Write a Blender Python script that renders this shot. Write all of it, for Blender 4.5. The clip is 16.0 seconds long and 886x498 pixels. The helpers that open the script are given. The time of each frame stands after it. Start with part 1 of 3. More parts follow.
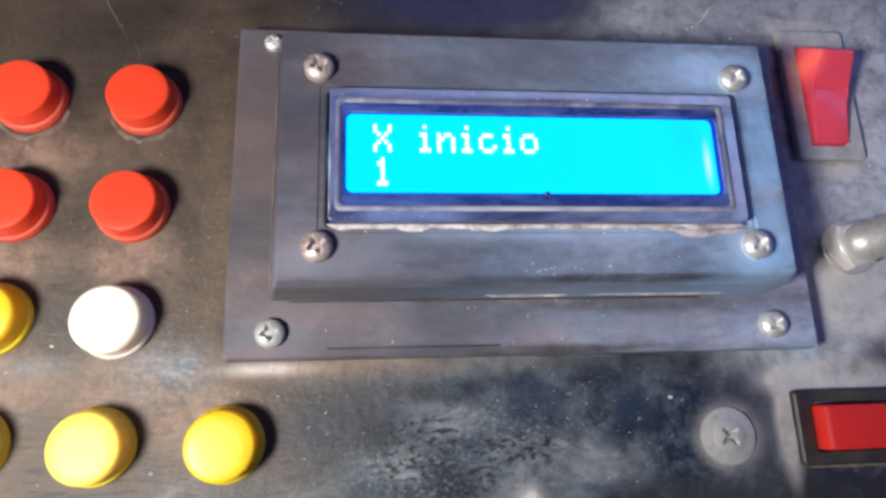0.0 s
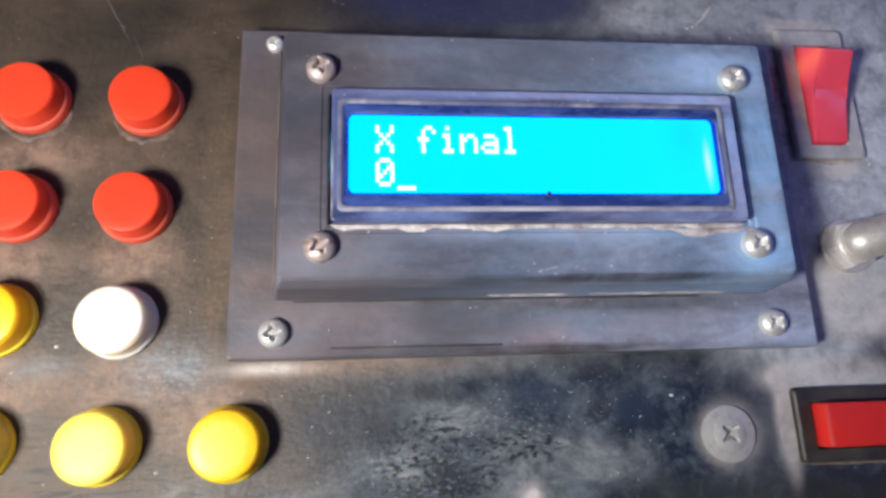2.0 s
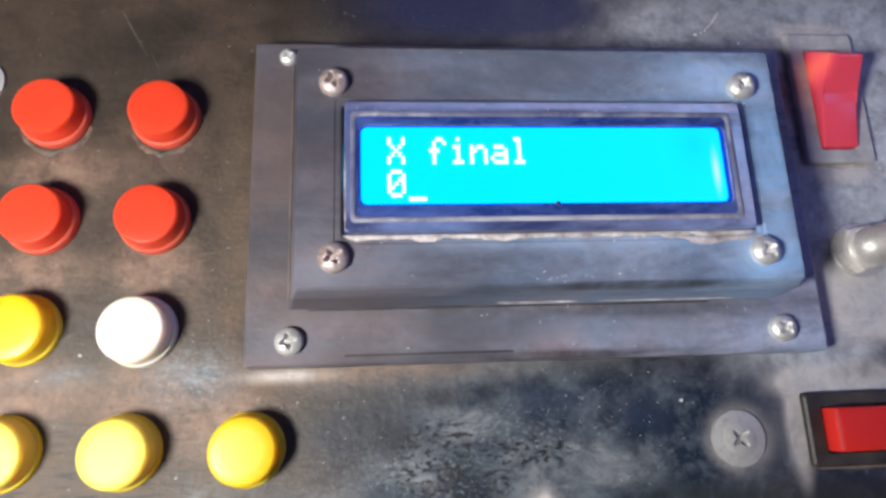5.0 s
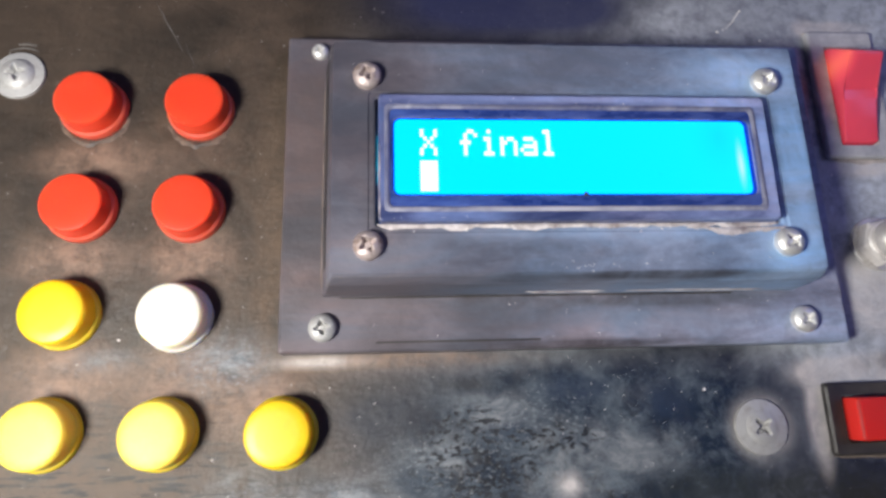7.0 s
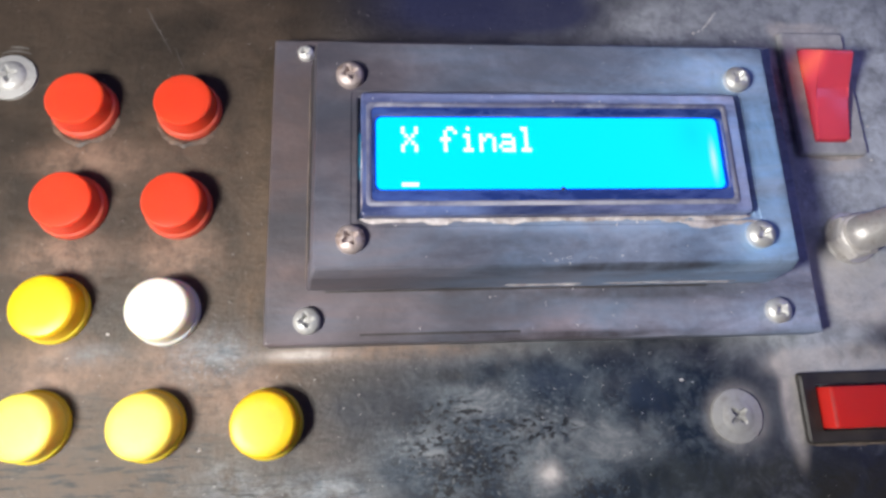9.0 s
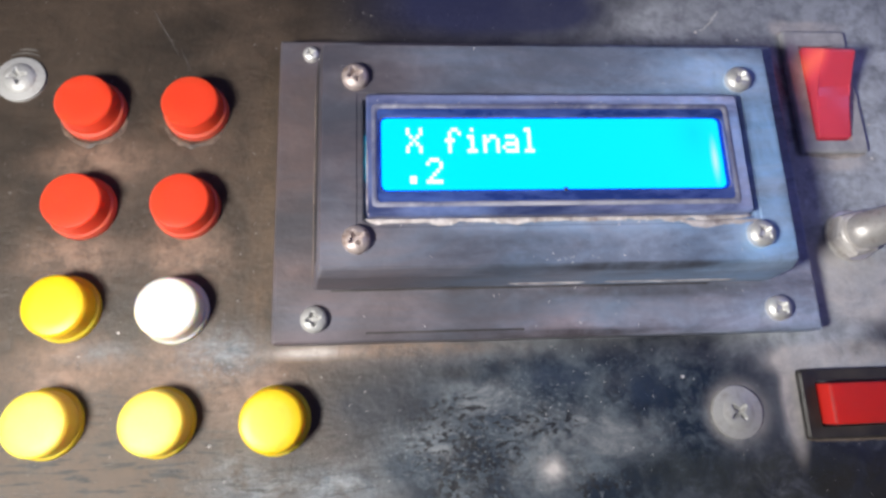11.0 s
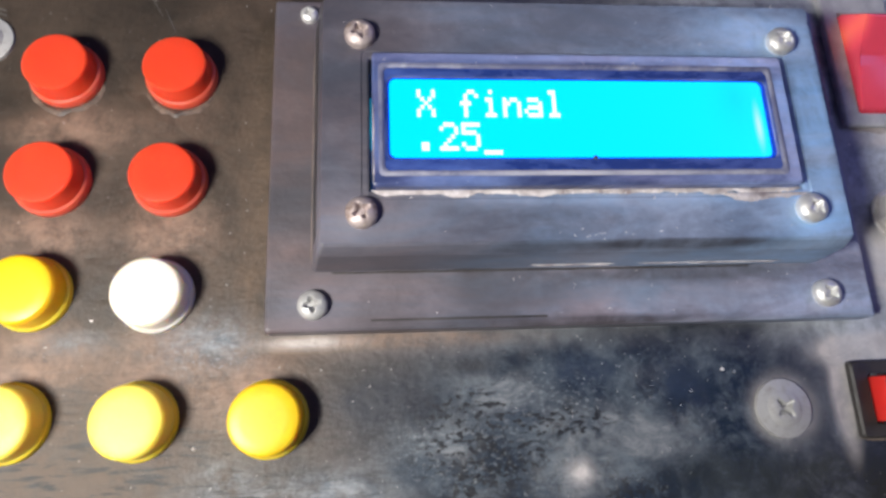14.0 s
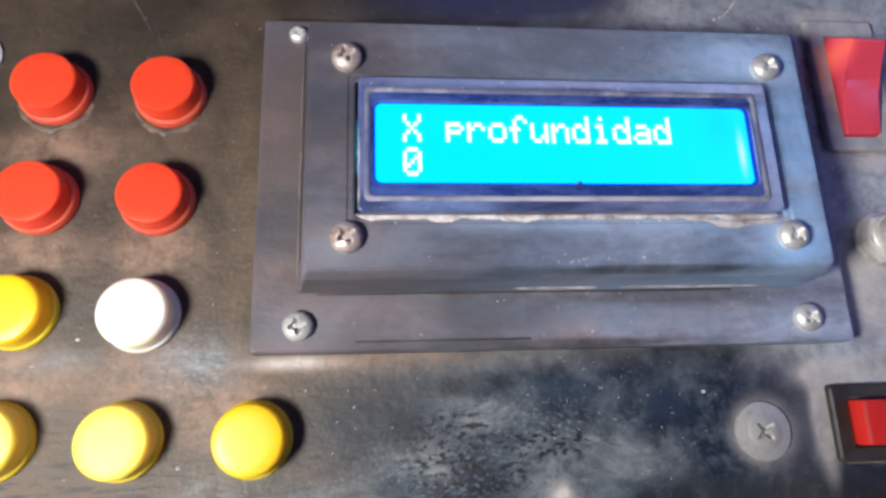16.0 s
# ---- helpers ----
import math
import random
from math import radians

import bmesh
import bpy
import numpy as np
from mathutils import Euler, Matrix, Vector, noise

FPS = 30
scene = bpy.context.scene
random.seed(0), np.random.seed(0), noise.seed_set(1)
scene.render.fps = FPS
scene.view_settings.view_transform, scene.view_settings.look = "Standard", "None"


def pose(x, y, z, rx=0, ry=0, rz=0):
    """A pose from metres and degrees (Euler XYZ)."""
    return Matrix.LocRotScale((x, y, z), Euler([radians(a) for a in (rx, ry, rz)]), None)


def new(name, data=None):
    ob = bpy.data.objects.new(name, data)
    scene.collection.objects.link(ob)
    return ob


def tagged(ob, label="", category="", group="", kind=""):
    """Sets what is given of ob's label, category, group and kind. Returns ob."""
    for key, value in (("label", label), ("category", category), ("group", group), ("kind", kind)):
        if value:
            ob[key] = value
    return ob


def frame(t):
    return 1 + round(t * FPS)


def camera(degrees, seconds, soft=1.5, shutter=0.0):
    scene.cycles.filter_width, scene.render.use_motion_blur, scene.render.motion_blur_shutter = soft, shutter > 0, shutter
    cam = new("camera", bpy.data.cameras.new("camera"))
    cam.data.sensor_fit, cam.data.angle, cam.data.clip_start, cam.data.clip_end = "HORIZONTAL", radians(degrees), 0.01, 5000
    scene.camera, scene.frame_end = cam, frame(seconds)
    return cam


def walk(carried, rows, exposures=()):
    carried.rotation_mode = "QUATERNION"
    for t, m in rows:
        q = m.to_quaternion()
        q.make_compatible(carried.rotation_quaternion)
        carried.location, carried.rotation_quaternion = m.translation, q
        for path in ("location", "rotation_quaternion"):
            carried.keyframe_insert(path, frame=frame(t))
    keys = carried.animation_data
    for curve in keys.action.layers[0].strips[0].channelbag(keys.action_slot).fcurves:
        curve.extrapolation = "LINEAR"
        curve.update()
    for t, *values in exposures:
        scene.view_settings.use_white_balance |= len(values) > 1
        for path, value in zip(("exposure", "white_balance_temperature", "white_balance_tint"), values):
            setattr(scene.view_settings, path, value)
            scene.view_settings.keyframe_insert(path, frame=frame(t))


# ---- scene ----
FOV = 72.02
cam = camera(FOV, 16.0, soft=3.0)
PATH = [
    (0.0, -0.02733, -0.04027, 0.11184, 14.234, -5.671, -1.700),
    (0.5, -0.03077, -0.04073, 0.11418, 14.241, -5.504, -1.741),
    (1.0, -0.02527, -0.04126, 0.11343, 14.102, -5.634, -1.942),
    (1.5, -0.02594, -0.04082, 0.11106, 14.049, -5.723, -2.106),
    (2.0, -0.02783, -0.04008, 0.11247, 14.065, -5.676, -1.871),
    (2.5, -0.02699, -0.03919, 0.11493, 13.857, -5.697, -1.646),
    (3.0, -0.02620, -0.03896, 0.11460, 13.794, -5.573, -1.730),
    (3.5, -0.02759, -0.03890, 0.11351, 13.802, -5.263, -1.895),
    (4.0, -0.02739, -0.03810, 0.11344, 13.745, -5.172, -2.118),
    (4.2, -0.02709, -0.03774, 0.11405, 13.746, -4.962, -2.166),
    (6.3, -0.02958, -0.04050, 0.11537, 14.112, -4.337, -1.768),
    (6.5, -0.02967, -0.03895, 0.11562, 14.006, -4.307, -1.746),
    (7.0, -0.03272, -0.04130, 0.11647, 14.031, -4.166, -1.577),
    (7.5, -0.02729, -0.04106, 0.11917, 14.236, -4.282, -1.704),
    (8.0, -0.03199, -0.04297, 0.12007, 14.399, -4.209, -1.604),
    (8.2, -0.03049, -0.04412, 0.11878, 14.533, -4.194, -1.691),
    (10.3, -0.02991, -0.04511, 0.11940, 14.928, -4.677, -2.055),
    (10.5, -0.03195, -0.04627, 0.11965, 14.277, -4.260, -1.856),
    (11.0, -0.03048, -0.04374, 0.12076, 14.130, -4.048, -1.992),
    (11.5, -0.03269, -0.04691, 0.12039, 14.283, -3.926, -2.040),
    (12.0, -0.03299, -0.04644, 0.11730, 14.328, -3.991, -1.889),
    (12.5, -0.03927, -0.04641, 0.11995, 14.608, -4.321, -1.456),
    (13.0, -0.03145, -0.04351, 0.12101, 14.839, -4.303, -1.599),
    (13.5, -0.03095, -0.04205, 0.11430, 14.961, -4.525, -2.041),
    (14.0, -0.03340, -0.04593, 0.10723, 15.001, -4.747, -2.215),
    (14.5, -0.03325, -0.04253, 0.10483, 14.833, -4.755, -2.037),
    (15.0, -0.03482, -0.04500, 0.10544, 14.688, -4.882, -1.720),
    (15.5, -0.03045, -0.04364, 0.10860, 14.736, -5.174, -1.670),
    (16.0, -0.03135, -0.04186, 0.10938, 14.634, -5.160, -1.733),
]
walk(cam, [(t, pose(x, y, z, rx, ry, rz)) for t, x, y, z, rx, ry, rz in PATH])

# ---- light ----
world = bpy.data.worlds.new("room_air")
scene.world = world
world.use_nodes = True
world.node_tree.nodes["Background"].inputs["Color"].default_value = (0.5, 0.6, 0.8, 1)
world.node_tree.nodes["Background"].inputs["Strength"].default_value = 0.05

lamp = new("work_lamp_light", bpy.data.lights.new("work_lamp_light", "POINT"))
lamp.data.energy, lamp.data.color, lamp.data.shadow_soft_size = 2.45, (1.0, 0.968, 0.92), 0.022
lamp.matrix_world = pose(-0.137, -0.078, 0.149)

sky = new("window_light", bpy.data.lights.new("window_light", "AREA"))
sky.data.energy, sky.data.color, sky.data.shape, sky.data.size, sky.data.size_y = 11, (0.36, 0.38, 1.0), "RECTANGLE", 0.95, 1.5
sky.matrix_world = pose(1.51, 0.85, 1.375, 0, 90, 0)
scene.view_settings.exposure = 0.0


# ---- materials ----
def material(name, base=(0.5, 0.5, 0.5), rough=0.5, metal=0.0):
    m = bpy.data.materials.new(name)
    m.use_nodes = True
    b = m.node_tree.nodes["Principled BSDF"]
    b.inputs["Base Color"].default_value = (*base, 1)
    b.inputs["Roughness"].default_value, b.inputs["Metallic"].default_value = rough, metal
    return m, m.node_tree.nodes, m.node_tree.links, b


def coords(n, l, scale=(1, 1, 1)):
    g = n.new("ShaderNodeNewGeometry")
    mp = n.new("ShaderNodeMapping")
    mp.inputs["Scale"].default_value = scale
    l.new(g.outputs["Position"], mp.inputs["Vector"])
    return mp.outputs["Vector"]


def noise_tex(n, l, vec, scale, detail=4.0, rough=0.6, dist=0.0):
    t = n.new("ShaderNodeTexNoise")
    t.inputs["Scale"].default_value, t.inputs["Detail"].default_value = scale, detail
    t.inputs["Roughness"].default_value, t.inputs["Distortion"].default_value = rough, dist
    l.new(vec, t.inputs["Vector"])
    return t.outputs["Fac"]


def ramp(n, l, fac, lo, hi, a=(0, 0, 0), b=(1, 1, 1)):
    r = n.new("ShaderNodeValToRGB")
    r.color_ramp.elements[0].position, r.color_ramp.elements[1].position = lo, hi
    r.color_ramp.elements[0].color, r.color_ramp.elements[1].color = (*a, 1), (*b, 1)
    l.new(fac, r.inputs["Fac"])
    return r.outputs["Color"]


def mix(n, l, fac, a, b):
    m = n.new("ShaderNodeMix")
    m.data_type = "RGBA"
    for s, v in ((m.inputs["Factor"], fac), (m.inputs["A"], a), (m.inputs["B"], b)):
        if isinstance(v, (tuple, float, int)):
            s.default_value = (*v, 1) if isinstance(v, tuple) else v
        else:
            l.new(v, s)
    return m.outputs["Result"]


def maths(n, l, op, a, b=0.0):
    m = n.new("ShaderNodeMath")
    m.operation, m.use_clamp = op, op in ("ADD", "MULTIPLY", "SUBTRACT")
    for s, v in zip(m.inputs, (a, b)):
        if isinstance(v, (float, int)):
            s.default_value = v
        else:
            l.new(v, s)
    return m.outputs["Value"]


def bump(n, l, bsdf, height, strength, dist):
    b = n.new("ShaderNodeBump")
    b.inputs["Strength"].default_value, b.inputs["Distance"].default_value = strength, dist
    l.new(height, b.inputs["Height"])
    l.new(b.outputs["Normal"], bsdf.inputs["Normal"])


def patch(n, l, x, y, rx, ry):
    """A soft oval mask, for stains and painted light, round (x, y) on the panel: 1 in its middle, 0 outside."""
    g = n.new("ShaderNodeNewGeometry")
    mp = n.new("ShaderNodeMapping")
    mp.inputs["Location"].default_value = (-x / rx, -y / ry, 0)
    mp.inputs["Scale"].default_value = (1 / rx, 1 / ry, 0)
    l.new(g.outputs["Position"], mp.inputs["Vector"])
    t = n.new("ShaderNodeTexGradient")
    t.gradient_type = "QUADRATIC_SPHERE"
    l.new(mp.outputs["Vector"], t.inputs["Vector"])
    return t.outputs["Fac"]


def dusty(name, dark, dust, lo, hi, rough, scale=45, fine=420, stains_and_light=(), lit_far_dust=None):
    m, n, l, b = material(name, dark, rough)
    v = coords(n, l)
    wiped = coords(n, l, (0.38, 1.25, 1)) if lit_far_dust else v
    broad = ramp(n, l, noise_tex(n, l, wiped, scale * (1.6 if lit_far_dust else 1), 7, 0.66, 0.25), lo, hi)
    grain = ramp(n, l, noise_tex(n, l, v, fine, 3, 0.7), 0.35, 0.75)
    fac = mix(n, l, 0.35, broad, mix(n, l, grain, (0, 0, 0), broad))
    ragged = ramp(n, l, noise_tex(n, l, v, 110, 6, 0.7, 0.6), 0.3, 0.62)
    if lit_far_dust:
        smear = ramp(n, l, noise_tex(n, l, coords(n, l, (0.4, 1.3, 1)), 130, 7, 0.74, 1.2), 0.50, 0.70)
        fac = mix(n, l, maths(n, l, "MULTIPLY", smear, 0.35), fac, (1, 1, 1))
    for x, y, rx, ry, amount, target in stains_and_light:
        s = maths(n, l, "MULTIPLY", maths(n, l, "MULTIPLY", patch(n, l, x, y, rx, ry), 2.2), amount)
        s = maths(n, l, "MULTIPLY", s, maths(n, l, "ADD", maths(n, l, "MULTIPLY", ragged, 0.7), 0.3))
        fac = mix(n, l, s, fac, (target, target, target))
    streak = noise_tex(n, l, coords(n, l, (0.25, 1, 1)), 700, 3, 0.6)
    # window and screen light painted into the dust: paler and bluer to the right
    if lit_far_dust:
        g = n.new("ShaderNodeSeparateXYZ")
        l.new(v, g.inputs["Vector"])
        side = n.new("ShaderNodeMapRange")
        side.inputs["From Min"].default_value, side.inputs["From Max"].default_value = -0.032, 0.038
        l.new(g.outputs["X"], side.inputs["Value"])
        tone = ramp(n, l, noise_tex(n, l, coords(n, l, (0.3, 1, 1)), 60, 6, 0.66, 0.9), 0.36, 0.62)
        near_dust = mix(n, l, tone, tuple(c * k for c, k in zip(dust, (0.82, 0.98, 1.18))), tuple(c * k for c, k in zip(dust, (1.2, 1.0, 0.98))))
        dust = mix(n, l, tone, tuple(c * k for c, k in zip(lit_far_dust, (0.78, 0.98, 1.12))), tuple(c * k for c, k in zip(lit_far_dust, (1.14, 1.0, 0.98))))
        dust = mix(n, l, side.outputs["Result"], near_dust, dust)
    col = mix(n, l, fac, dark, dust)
    l.new(col, b.inputs["Base Color"])
    l.new(maths(n, l, "ADD", maths(n, l, "MULTIPLY", fac, 0.35), rough), b.inputs["Roughness"])
    bump(n, l, b, mix(n, l, 0.5, grain, streak), 0.25, 0.0004)
    return m


def panel_paint():
    """Black paint, brushed on, under brown and grey dust that is wiped off in places."""
    m, n, l, b = material("dusty_black_panel", (0.04, 0.04, 0.045), 0.45)
    v = coords(n, l)
    broad = ramp(n, l, noise_tex(n, l, v, 34, 9, 0.66, 0.5), 0.33, 0.70)
    ragged = ramp(n, l, noise_tex(n, l, v, 120, 8, 0.7, 0.8), 0.30, 0.62)
    brush = noise_tex(n, l, coords(n, l, (0.16, 1, 1)), 330, 5, 0.65, 0.3)
    fac = maths(n, l, "MULTIPLY", broad, 0.75)
    for x, y, rx, ry, amount, target in (
            # pale ovals at the right also paint in the brighter light there
            (0.075, -0.012, 0.055, 0.05, 0.9, 0.9), (0.034, 0.040, 0.020, 0.010, 1.2, 0.9), (0.065, 0.042, 0.055, 0.026, 1.0, 0.6), (0.085, 0.018, 0.035, 0.045, 1.0, 1.0), (0.052, -0.036, 0.03, 0.014, 0.8, 0.9), (0.0485, -0.048, 0.006, 0.014, 0.8, 0.95),
            (-0.068, -0.037, 0.034, 0.014, 0.8, 0.85), (-0.034, -0.045, 0.02, 0.014, 0.9, 0.1), (-0.095, -0.055, 0.05, 0.03, 0.8, 0.75), (-0.025, -0.0345, 0.045, 0.004, 0.9, 0.8), (-0.046, -0.0345, 0.018, 0.004, 1.0, 1.0), (-0.0570, -0.010, 0.006, 0.04, 1.1, 1.0),
            (-0.072, -0.013, 0.016, 0.014, 0.7, 0.6), (-0.093, -0.013, 0.014, 0.012, 0.7, 0.55),
            # (-0.025, 0.045): dust left off to deepen the shade painted behind the housing
            (-0.025, 0.045, 0.05, 0.024, 1.0, 0.02), (-0.1, 0.05, 0.05, 0.045, 0.9, 0.34), (-0.112, 0.0, 0.025, 0.05, 0.8, 0.12), (0.048, -0.064, 0.065, 0.036, 1.2, 0.0), (0.075, -0.066, 0.05, 0.03, 1.0, 0.0), (0.022, -0.041, 0.02, 0.008, 0.9, 0.1), (-0.026, -0.044, 0.022, 0.010, 0.9, 0.12), (0.022, -0.0365, 0.034, 0.012, 1.0, 0.0), (0.034, -0.041, 0.022, 0.012, 1.0, 0.0), (-0.006, -0.041, 0.03, 0.008, 0.9, 0.1),
            (0.045, -0.044, 0.012, 0.012, 0.9, 0.1), (0.073, -0.0335, 0.013, 0.007, 1.0, 0.0), (0.06, -0.058, 0.03, 0.008, 1.0, 0.0)):
        s = maths(n, l, "MULTIPLY", maths(n, l, "MULTIPLY", patch(n, l, x, y, rx, ry), 2.2), amount)
        s = maths(n, l, "MULTIPLY", s, maths(n, l, "ADD", maths(n, l, "MULTIPLY", ragged, 0.75), 0.25))
        fac = mix(n, l, s, fac, (target, target, target))
    blotch = ramp(n, l, noise_tex(n, l, v, 210, 7, 0.72, 0.2), 0.38, 0.60)
    fac = maths(n, l, "MULTIPLY", fac, maths(n, l, "ADD", maths(n, l, "MULTIPLY", blotch, 0.5), 0.6))
    # dust browner over the keys, greyer at the switches; rightward brightness and blue light painted in
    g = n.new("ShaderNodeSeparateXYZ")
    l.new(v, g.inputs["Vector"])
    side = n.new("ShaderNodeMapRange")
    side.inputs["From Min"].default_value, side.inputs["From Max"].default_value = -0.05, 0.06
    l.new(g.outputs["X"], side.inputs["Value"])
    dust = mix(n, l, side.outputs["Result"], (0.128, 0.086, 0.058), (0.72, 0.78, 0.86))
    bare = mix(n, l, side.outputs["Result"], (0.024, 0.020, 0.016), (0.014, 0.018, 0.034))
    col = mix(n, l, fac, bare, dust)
    smudge = None
    for x, y, rx, ry in ((-0.094, -0.014, 0.016, 0.008), (-0.072, -0.0135, 0.014, 0.009), (-0.092, -0.0355, 0.016, 0.010), (-0.072, -0.036, 0.016, 0.010), (-0.058, -0.040, 0.014, 0.014),
                         (-0.09, 0.006, 0.02, 0.007), (-0.03, -0.0338, 0.035, 0.0026)):
        p = maths(n, l, "MULTIPLY", patch(n, l, x, y, rx, ry), 2.3)
        smudge = p if smudge is None else maths(n, l, "ADD", smudge, p)
    smudge = maths(n, l, "MULTIPLY", smudge, maths(n, l, "ADD", maths(n, l, "MULTIPLY", blotch, 0.6), 0.2))
    col = mix(n, l, smudge, col, (0.26, 0.168, 0.12))
    # mottled spill: bluish bare paint with pale and black flecks
    spill = maths(n, l, "ADD", maths(n, l, "MULTIPLY", patch(n, l, -0.003, -0.053, 0.05, 0.030), 4.2), maths(n, l, "MULTIPLY", patch(n, l, 0.026, -0.046, 0.03, 0.018), 1.8))
    spill = maths(n, l, "MULTIPLY", spill, ramp(n, l, noise_tex(n, l, v, 70, 6, 0.7, 0.8), 0.2, 0.48))
    cloud = ramp(n, l, noise_tex(n, l, v, 105, 9, 0.76, 0.25), 0.44, 0.66, (0.008, 0.018, 0.034), (0.125, 0.155, 0.18))
    dark_fleck = ramp(n, l, noise_tex(n, l, v, 620, 5, 0.7, 0.5), 0.50, 0.54)
    near = maths(n, l, "MULTIPLY", ramp(n, l, noise_tex(n, l, v, 60, 3, 0.6), 0.45, 0.55), maths(n, l, "MULTIPLY", patch(n, l, -0.004, -0.055, 0.036, 0.022), 4.5))
    cloud = mix(n, l, maths(n, l, "MULTIPLY", dark_fleck, near), cloud, (0.008, 0.010, 0.014))
    crumb = ramp(n, l, noise_tex(n, l, v, 640, 5, 0.7, 0.5), 0.60, 0.64)
    cloud = mix(n, l, maths(n, l, "MULTIPLY", crumb, maths(n, l, "MULTIPLY", near, 0.6)), cloud, (0.26, 0.28, 0.29))
    col = mix(n, l, spill, col, cloud)
    # wiped patches: bare blue-black paint, pale film between them, black flecks where the film has lifted
    torn = ramp(n, l, noise_tex(n, l, v, 150, 8, 0.72, 0.9), 0.34, 0.58)
    film = ramp(n, l, noise_tex(n, l, coords(n, l, (0.7, 1.3, 1)), 230, 8, 0.74, 0.6), 0.36, 0.66, (0.06, 0.078, 0.10), (0.26, 0.275, 0.285))
    for x, y, rx, ry, amount in ((0.004, -0.0515, 0.022, 0.008, 3.0), (-0.014, -0.0435, 0.014, 0.006, 2.4), (-0.024, -0.051, 0.010, 0.005, 2.2), (-0.003, -0.0585, 0.012, 0.005, 3.0), (0.014, -0.052, 0.012, 0.006, 2.0), (-0.042, -0.060, 0.018, 0.009, 2.4), (-0.058, -0.058, 0.014, 0.010, 1.6), (-0.064, -0.033, 0.015, 0.009, 1.5), (-0.086, -0.033, 0.012, 0.004, 1.0)):
        p = maths(n, l, "MULTIPLY", maths(n, l, "MULTIPLY", patch(n, l, x, y, rx, ry), amount), torn)
        col = mix(n, l, p, col, film)
    for x, y, rx, ry, amount, tone in ((0.001, -0.0400, 0.013, 0.0055, 1.9, (0.018, 0.032, 0.060)), (0.018, -0.043, 0.010, 0.007, 1.7, (0.018, 0.032, 0.060)), (-0.034, -0.0445, 0.018, 0.0075, 2.6, (0.020, 0.024, 0.034)), (-0.030, -0.0555, 0.007, 0.005, 2.4, (0.016, 0.030, 0.050)),
                                       (0.025, -0.060, 0.018, 0.009, 3.0, (0.020, 0.026, 0.028)), (-0.012, -0.0475, 0.010, 0.005, 1.4, (0.018, 0.032, 0.055)), (0.046, -0.063, 0.026, 0.013, 3.4, (0.020, 0.024, 0.020)), (0.067, -0.0365, 0.014, 0.0045, 1.9, (0.05, 0.05, 0.048)), (0.068, -0.064, 0.035, 0.0125, 3.0, (0.026, 0.024, 0.017)), (-0.020, -0.0385, 0.016, 0.004, 1.4, (0.03, 0.032, 0.038))):
        p = maths(n, l, "MULTIPLY", maths(n, l, "MULTIPLY", patch(n, l, x, y, rx, ry), amount), maths(n, l, "ADD", maths(n, l, "MULTIPLY", torn, 0.7), 0.15))
        col = mix(n, l, p, col, tone)
    lifted = ramp(n, l, noise_tex(n, l, coords(n, l, (0.55, 1.0, 1)), 1050, 4, 0.6, 0.15), 0.53, 0.57)
    for x, y, rx, ry in ((-0.018, -0.0535, 0.018, 0.008), (-0.020, -0.0465, 0.012, 0.006), (-0.004, -0.0485, 0.014, 0.004)):
        p = maths(n, l, "MULTIPLY", ramp(n, l, patch(n, l, x, y, rx, ry), 0.02, 0.22), lifted)
        col = mix(n, l, p, col, (0.006, 0.008, 0.012))
    left_on = ramp(n, l, noise_tex(n, l, coords(n, l, (0.7, 1.1, 1.7)), 1300, 5, 0.65, 0.1), 0.56, 0.61)
    for x, y, rx, ry in ((-0.022, -0.0525, 0.022, 0.009), (-0.006, -0.0445, 0.02, 0.008), (-0.064, -0.034, 0.014, 0.008)):
        p = maths(n, l, "MULTIPLY", ramp(n, l, patch(n, l, x, y, rx, ry), 0.02, 0.4), maths(n, l, "MULTIPLY", left_on, 0.4))
        col = mix(n, l, p, col, (0.30, 0.32, 0.34))
    # blue-black shade painted on the panel behind the housing
    back_shade = maths(n, l, "ADD", maths(n, l, "MULTIPLY", patch(n, l, -0.012, 0.044, 0.036, 0.016), 2.6), maths(n, l, "MULTIPLY", patch(n, l, 0.006, 0.043, 0.020, 0.010), 2.2))
    col = mix(n, l, maths(n, l, "MULTIPLY", back_shade, 0.85), col, (0.026, 0.031, 0.085))
    strokes = ramp(n, l, noise_tex(n, l, coords(n, l, (0.13, 1, 1)), 1000, 5, 0.68, 0.5), 0.54, 0.60)
    strokes = maths(n, l, "MULTIPLY", strokes, maths(n, l, "MULTIPLY", patch(n, l, -0.085, -0.064, 0.085, 0.036), 2.6))
    col = mix(n, l, strokes, col, (0.022, 0.021, 0.020))
    cream = None
    for x, y, rx, ry in ((0.067, -0.0235, 0.022, 0.012), (-0.047, -0.0338, 0.015, 0.0022), (0.060, -0.0195, 0.018, 0.010), (0.0484, -0.0465, 0.0034, 0.015), (0.0505, -0.0382, 0.010, 0.0042), (0.061, -0.0372, 0.017, 0.0045),
                         (0.068, 0.0052, 0.013, 0.004), (0.0605, 0.0385, 0.004, 0.004), (0.068, 0.0390, 0.012, 0.0025), (-0.0013, -0.0571, 0.0045, 0.004), (0.0366, -0.048, 0.0085, 0.0085)):
        p = maths(n, l, "MULTIPLY", patch(n, l, x, y, rx, ry), 1.5 if x < 0.03 else 3.4)
        cream = p if cream is None else maths(n, l, "ADD", cream, p)
    cream = maths(n, l, "MULTIPLY", cream, maths(n, l, "ADD", maths(n, l, "MULTIPLY", ragged, 0.6), 0.15))
    col = mix(n, l, cream, col, (0.70, 0.65, 0.62))
